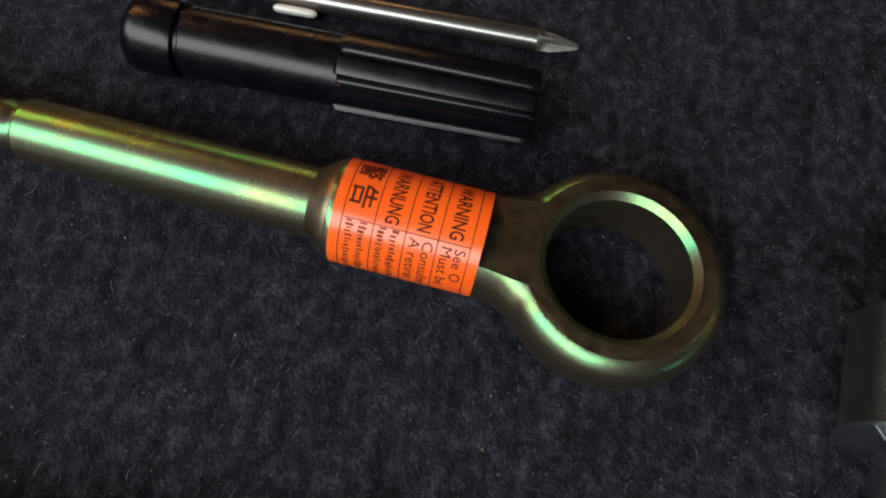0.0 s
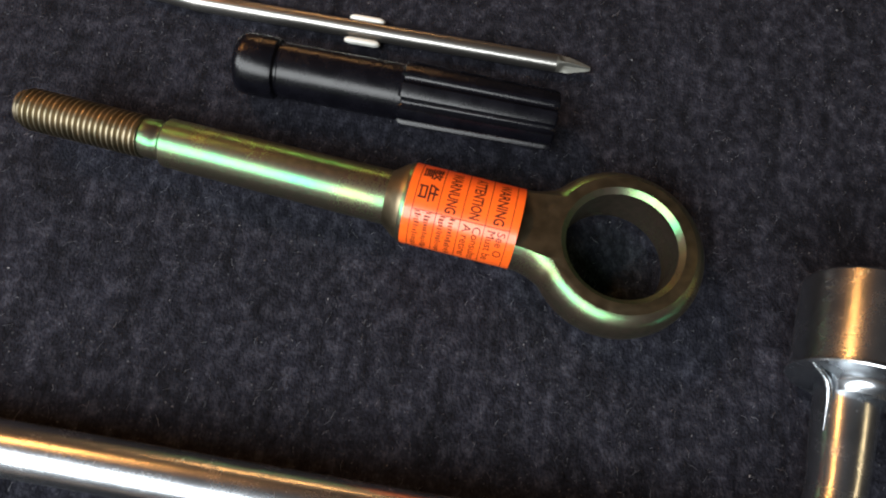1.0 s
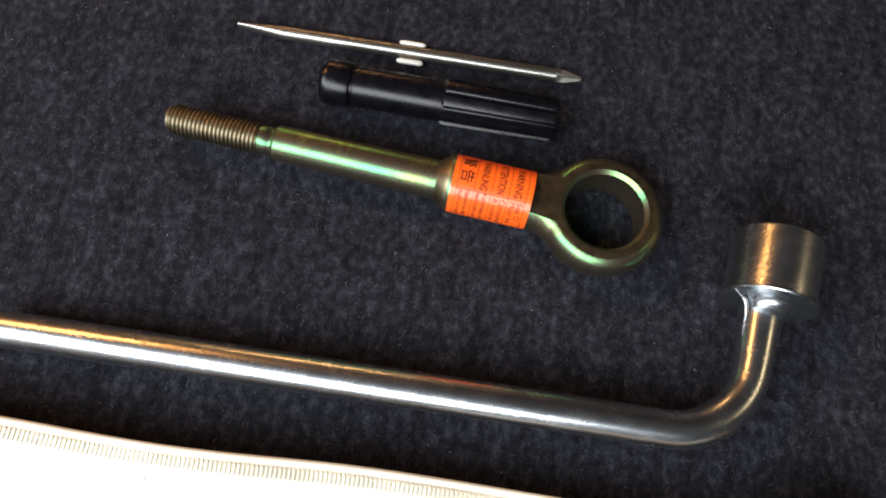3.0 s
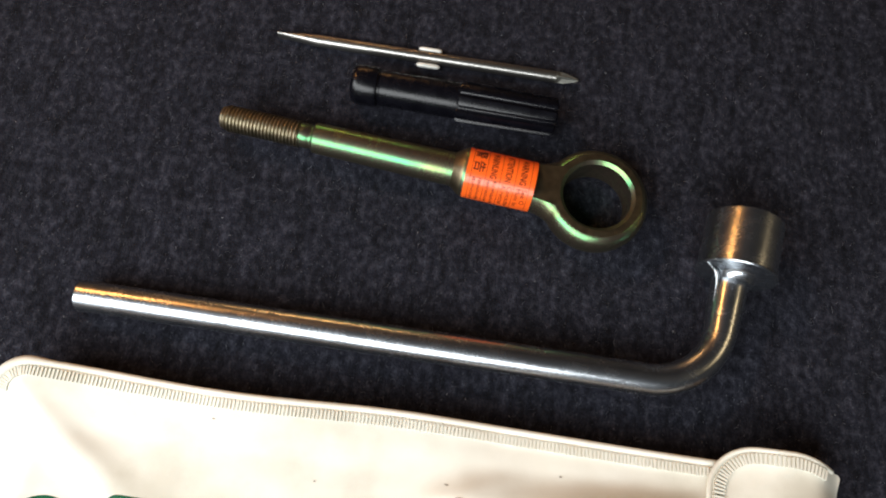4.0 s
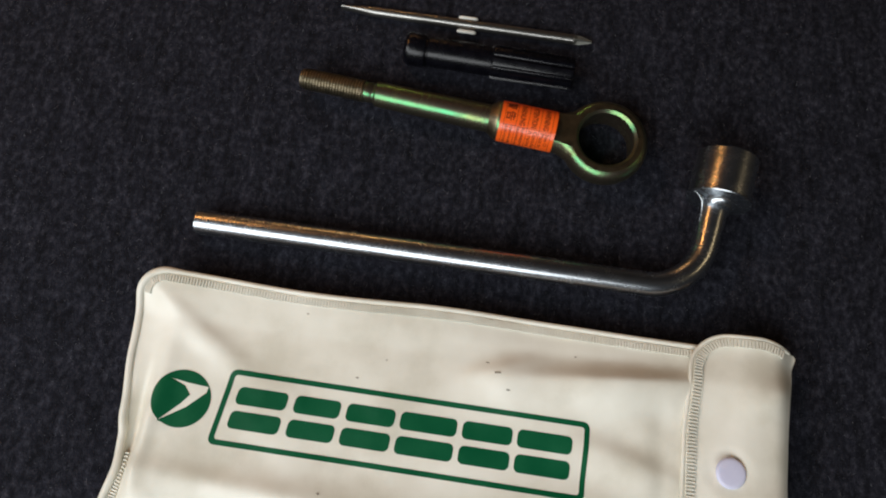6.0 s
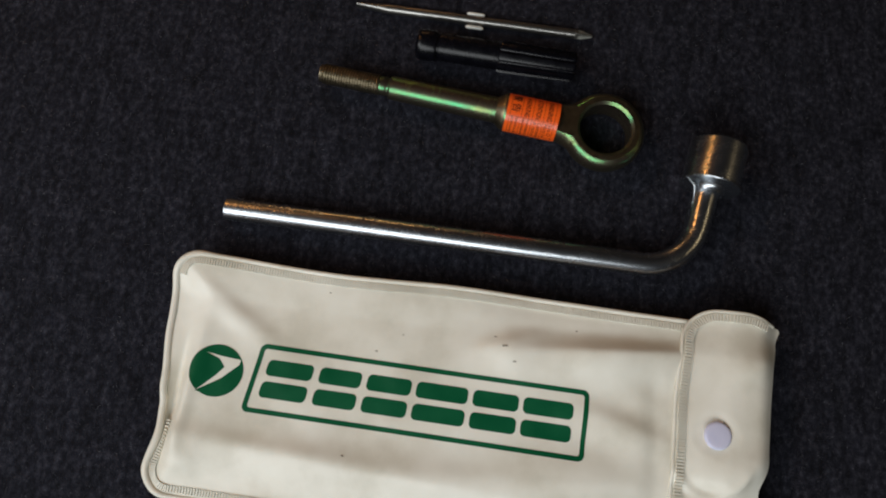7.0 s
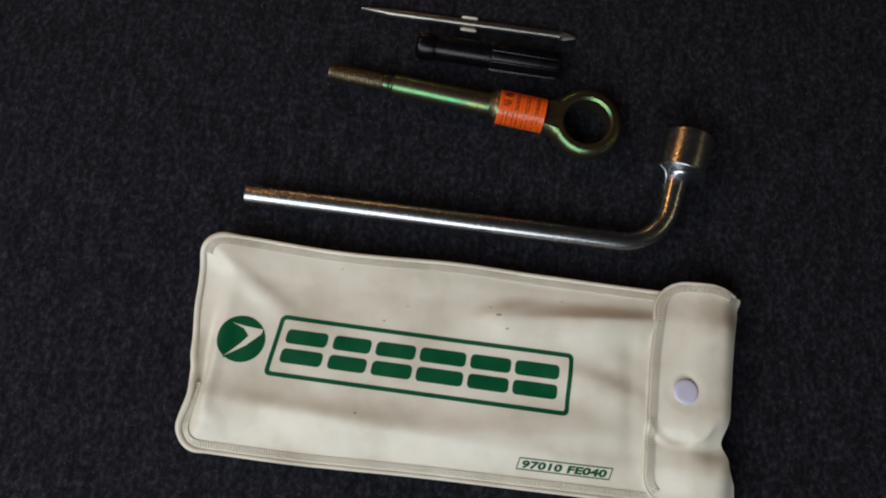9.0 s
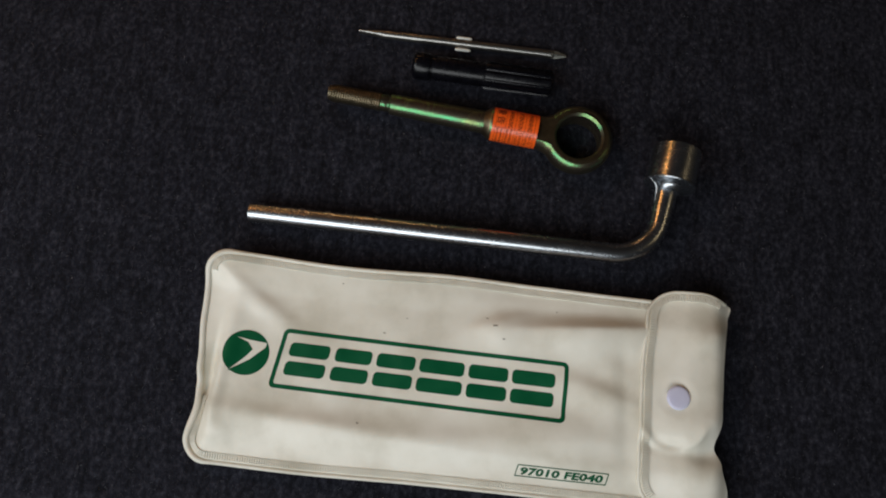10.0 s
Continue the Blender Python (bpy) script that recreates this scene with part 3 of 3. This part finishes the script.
def flap_height(x, y):
    pillow = pouch_rim(x, y) + 0.0036 * smooth_step(0.003, 0.026, min(y - POUCH_Y0, POUCH_Y1 - y))
    z = pillow + 0.12 * (pouch_height(min(x, 0.165), y) - pillow) + 0.0028 + 0.0045 * smooth_step(0.145, 0.172, x)
    z += 0.0022 * bump2(x, y, 0.161, -0.072, 0.014, 0.014)
    z -= 0.0010 * (1 - smooth_step(0.0060, 0.0150, math.hypot(x - 0.1625, y + 0.0722)))
    z += 0.0030 * bump2(x, y, 0.161, -0.094, 0.012, 0.009)
    z -= 0.0030 * bump2(x, y, 0.160, -0.1065, 0.014, 0.0035, -6)
    z += 0.0014 * fold(x, y, 0.172, -0.120, 0.020, 0.008, 0.005, 12)
    z += 0.0026 * bump2(x, y, 0.184, -0.030, 0.010, 0.006, 20)
    z += 0.0028 * bump2(x, y, 0.184, -0.088, 0.010, 0.006, 35)
    z -= 0.0062 * bump2(x, y, 0.188, -0.105, 0.010, 0.006, 40)
    z += 0.0016 * math.exp(-((math.hypot(x - 0.160, y + 0.086) - 0.0215) / 0.0030) ** 2) * smooth_step(-0.086, -0.098, y)
    z += 0.0020 * smooth_step(0.160, 0.180, x)
    z *= 1 - 0.42 * smooth_step(0.180, 0.206, x) ** 2
    return max(z, 0.0025)


def corner_edge(y, base, y0, y1, r, sign):
    """The side edge with round corners of radius r."""
    for yc, inside in ((y1 - r, 1), (y0 + r, -1)):
        d = (y - yc) * inside
        if d > 0:
            return base + sign * (r - math.sqrt(max(0.0, r * r - d * d)))
    return base


def sheet(left, right, y0, y1, height, floor_z, nx, ny, warp=lambda x, y: y):
    """A closed sheet between two side edges, with its upper side at height(x, y) and a flat underside."""
    bm = bmesh.new()
    ts = [0.5 - 0.5 * math.cos(math.pi * (k / ny)) if (k < ny * 0.12 or k > ny * 0.88) else None for k in range(ny + 1)]
    a, b = next(k for k in range(ny + 1) if ts[k] is None), max(k for k in range(ny + 1) if ts[k] is None)
    lo, hi = ts[a - 1], ts[b + 1]
    for k in range(a, b + 1):
        ts[k] = lo + (hi - lo) * (k - a + 1) / (b - a + 2)
    upper, lower = [], []
    for t in ts:
        y = y0 + (y1 - y0) * t
        xl, xr = left(y), right(y)
        row = [(xl + (xr - xl) * i / nx, y) for i in range(nx + 1)]
        upper.append([bm.verts.new((x, warp(x, q), height(x, q))) for x, q in row])
        lower.append([bm.verts.new((x, warp(x, q), floor_z(x, q))) for x, q in row])
    for j in range(ny):
        for i in range(nx):
            bm.faces.new((upper[j][i], upper[j][i + 1], upper[j + 1][i + 1], upper[j + 1][i]))
            bm.faces.new((lower[j][i], lower[j + 1][i], lower[j + 1][i + 1], lower[j][i + 1]))
        bm.faces.new((upper[j][0], upper[j + 1][0], lower[j + 1][0], lower[j][0]))
        bm.faces.new((upper[j][nx], lower[j][nx], lower[j + 1][nx], upper[j + 1][nx]))
    for i in range(nx):
        bm.faces.new((upper[0][i], lower[0][i], lower[0][i + 1], upper[0][i + 1]))
        bm.faces.new((upper[ny][i], upper[ny][i + 1], lower[ny][i + 1], lower[ny][i]))
    return bm


def along(points, step):
    """Points at even steps along a line, with the direction there."""
    out, left = [], 0.0
    for a, b in zip(points, points[1:]):
        a, b = Vector(a), Vector(b)
        L = (b - a).length
        if L < 1e-9:
            continue
        d = (b - a) / L
        s = left
        while s < L:
            out.append((a + d * s, d))
            s += step
        left = s - L
    return out


def drape(bm, height, lift):
    for v in bm.verts:
        v.co.z = height(v.co.x, v.co.y) + lift
    return bm


def tool_pouch():
    top = thing("tool_pouch", pose(-0.0025, -0.0007, 0, 0, 0, -0.45), "cream vinyl tool pouch with green print lying flat", "tool pouch")
    r = 0.016

    def left(y):
        return corner_edge(y, track(LEFT_EDGE, y), POUCH_Y0, POUCH_Y1, r, 1)

    def right(y):
        return track(RIGHT_EDGE, y) - 0.003

    def hem_line(x, y):
        """The hems wander a little from straight lines."""
        far = -0.0005 - 0.0029 * smooth_step(-0.02, 0.15, x) - 0.0028 * bump2(x, 0, -0.075, 0, 0.040, 1)
        near = -0.0016 * bump2(x, 0, -0.095, 0, 0.045, 1)
        return y + far * smooth_step(POUCH_Y1 - 0.03, POUCH_Y1, y) + near * smooth_step(POUCH_Y0 + 0.03, POUCH_Y0, y)

    def underside(x, y):
        """Flat on the felt, drawn up to the seam along the rim."""
        d = min(y - POUCH_Y0, POUCH_Y1 - y, x - left(y))
        return 0.0006 + 0.6 * max(0.0, pouch_height(x, y) - 0.0034) * (1 - smooth_step(0.0, 0.022, d))

    part("body", sheet(left, right, POUCH_Y0, POUCH_Y1, pouch_height, underside, 190, 90, hem_line), M_VINYL, top, crease=70)
    # welded hem: bead and ribs along three sides
    side = [(left(y), y) for y in [POUCH_Y0 + (POUCH_Y1 - POUCH_Y0) * (0.5 - 0.5 * math.cos(math.pi * k / 80)) for k in range(81)]]
    hem = [(x, POUCH_Y0) for x in np.linspace(0.150, side[0][0] + 0.002, 80)] + side + [(x, POUCH_Y1) for x in np.linspace(side[-1][0] + 0.002, 0.160, 80)]
    part("hem_bead", sweep([(x, hem_line(x, y), pouch_height(x, y) - 0.0006) for x, y in hem], [0.0015 + 0.0009 * float(smooth_step(-0.150, -0.168, x)) for x, y in hem], 12), M_VINYL, top, "rounded welded edge")

    def ribs(path, inward, pitch, length, height, name, thick=0.5, gap=0.0026, tall=0.0021, skip=lambda p: False):
        bm = bmesh.new()
        for p, d in along(path, pitch):
            if skip(p):
                continue
            nrm = Vector((-d.y, d.x)) * inward
            c = p + nrm * (gap + length / 2)
            z0, z1 = height(*(p + nrm * gap)), height(*(p + nrm * (gap + length)))
            ax = Vector((nrm.x * length, nrm.y * length, z1 - z0))
            turn = Matrix((ax.normalized(), Vector((d.x, d.y, 0)), Vector((0, 0, 1)))).transposed().to_4x4()
            box(bm, (c.x, c.y, (z0 + z1) / 2 + 0.0001), (length, pitch * thick, tall), turn)
        return tagged(part(name, bm, M_VINYL, top, "row of pressed weld ribs"), kind="stuff")

    ribs([Vector((x, hem_line(x, y))) for x, y in hem], -1, 0.0017, 0.0040, pouch_height, "weld_ribs", gap=0.0024, skip=lambda p: p.x < -0.15 and -0.104 < p.y < -0.016)
    # flap folded over the mouth
    fy0, fy1 = -0.1480, 0.0030

    def flap_left(y):
        return corner_edge(y, 0.1420 - 0.0032 * smooth_step(-0.01, -0.06, y), fy0, fy1, 0.022, 1)

    def flap_right(y):
        return corner_edge(y, track(RIGHT_EDGE, y), fy0 - 0.01, fy1, 0.0025, -1)

    def flap_line(x, y):
        """The flap's far edge falls away towards the fold."""
        return y - 0.0056 * smooth_step(0.178, 0.206, x) * smooth_step(fy1 - 0.03, fy1, y)

    part("flap", sheet(flap_left, flap_right, fy0, fy1, flap_height, lambda x, y: max(0.0006, flap_height(x, y) - (0.0011 if x < 0.185 else 0.03)), 88, 170, flap_line), M_VINYL, top, "rounded closing flap")
    fl = [(flap_left(y), y) for y in [fy0 + (fy1 - fy0) * (0.5 - 0.5 * math.cos(math.pi * k / 80)) for k in range(4, 81)]]
    fl += [(x, fy1) for x in np.linspace(fl[-1][0] + 0.001, 0.199, 20)]
    part("flap_bead", sweep([(x, flap_line(x, y), flap_height(x, y) - 0.0004) for x, y in fl], 0.0012, 10), M_VINYL, top)
    ribs([Vector((x, flap_line(x, y))) for x, y in fl[6:-3]], -1, 0.0019, 0.0045, flap_height, "flap_ribs", gap=0.0016, tall=0.0030)
    # snap fastener
    bm = lathe([(-0.0020, 0.0056), (0.0010, 0.0056), (0.0011, 0.0080), (0.0016, 0.0083), (0.0024, 0.0080), (0.0029, 0.0073), (0.0031, 0.0060), (0.0032, 0.0030), (0.0032, 0.0008)], 40)
    z = flap_height(0.1625, -0.0722)
    bmesh.ops.transform(bm, matrix=Matrix.Translation((0.1625, -0.0722, z + 0.0004)) @ Matrix.Rotation(radians(-90), 4, "Y"), verts=bm.verts)
    part("snap_button", bm, M_SNAP, top, "pale lilac-white plastic snap fastener")
    # small dark marks on the vinyl
    rng = random.Random(11)
    marks = [(-0.079, -0.016, 0.0008), (0.077, -0.020, 0.0009), (0.033, -0.035, 0.0016), (0.027, -0.030, 0.0010), (-0.045, -0.048, 0.0011), (-0.030, -0.036, 0.0008), (-0.056, -0.112, 0.0009), (0.040, -0.044, 0.0012)]
    for x, y, size in marks:
        ring = [(x + size * rng.uniform(0.35, 1.0) * math.cos(t) * 1.3, y + size * rng.uniform(0.35, 1.0) * math.sin(t) * 0.7) for t in [2 * math.pi * k / 9 for k in range(9)]]
        part("stain", drape(flat(ring), pouch_height, 0.00025), M_STAIN, top, "small grey-brown scuff")
    # printed emblem: a green disc with a pale dart left open
    cx, cy = -0.1400, -0.0722
    disc = [(cx + 0.0160 * math.cos(t), cy + 0.0158 * math.sin(t)) for t in [2 * math.pi * k / 48 for k in range(48)]]
    dart = [(cx + x + 0.1360, cy + y + 0.0726) for x, y in ((-0.1445, -0.0620), (-0.1345, -0.0636), (-0.1226, -0.0646), (-0.1232, -0.0678), (-0.1325, -0.0768), (-0.1462, -0.0858), (-0.1358, -0.0752), (-0.1318, -0.0700), (-0.1355, -0.0655))]
    part("print", drape(cut_grid(flat(disc, [dart]), 0.0025, 0.0025), pouch_height, 0.00022), M_GREEN, top, "green printed disc with a pale dart")

    def lean(bm):
        for v in bm.verts:
            k = smooth_step(0.09, -0.13, v.co.x)
            v.co.x += (v.co.y + 0.074) * (0.02 + 0.13 * k)
            v.co.y -= 0.016 * (v.co.x + 0.015)
        return bm

    outer, inner = rounded(-0.1185, -0.0960, 0.0872, -0.0540, 0.0040), rounded(-0.1156, -0.0931, 0.0843, -0.0569, 0.0018)
    part("print", drape(cut_grid(lean(flat(outer, [inner])), 0.0025, 0.0025), pouch_height, 0.00022), M_GREEN, top, "green printed frame")
    for a, b in ((-0.1112, -0.0826), (-0.0785, -0.0524), (-0.0488, -0.0212), (-0.0181, 0.0140), (0.0171, 0.0452), (0.0480, 0.0783)):
        y0, y1 = -0.0862, -0.0630
        for low, high in ((y0, y0 + 0.0098), (y1 - 0.0098, y1)):
            part("print", drape(cut_grid(lean(flat(rounded(a, low, b, high, 0.0030))), 0.0025, 0.0025), pouch_height, 0.00022), M_GREEN, top, "green printed bar")
    # part number in a thin frame
    def tilt(bm):
        for v in bm.verts:
            v.co.x += (v.co.y + 0.1315) * 0.2
        return bm

    part("print", drape(cut_grid(tilt(flat(rounded(0.0560, -0.1358, 0.1190, -0.1276, 0.0006, 2), [rounded(0.0567, -0.1351, 0.1183, -0.1283, 0.0004, 2)])), 0.0025, 0.0025), pouch_height, 0.00022), M_GREEN, top, "thin green printed frame")
    bm, w = lettering("97010 FE040", 0.0045, 0.00030, 1.05)
    for v in bm.verts:
        v.co = Vector((0.0590 + v.co.x * 0.0570 / w, -0.1341 + v.co.y, 0))
    part("print", drape(cut_grid(tilt(bm), 0.0025, 0.0025), pouch_height, 0.00022), M_GREEN, top, "green printed part number")


tool_pouch()
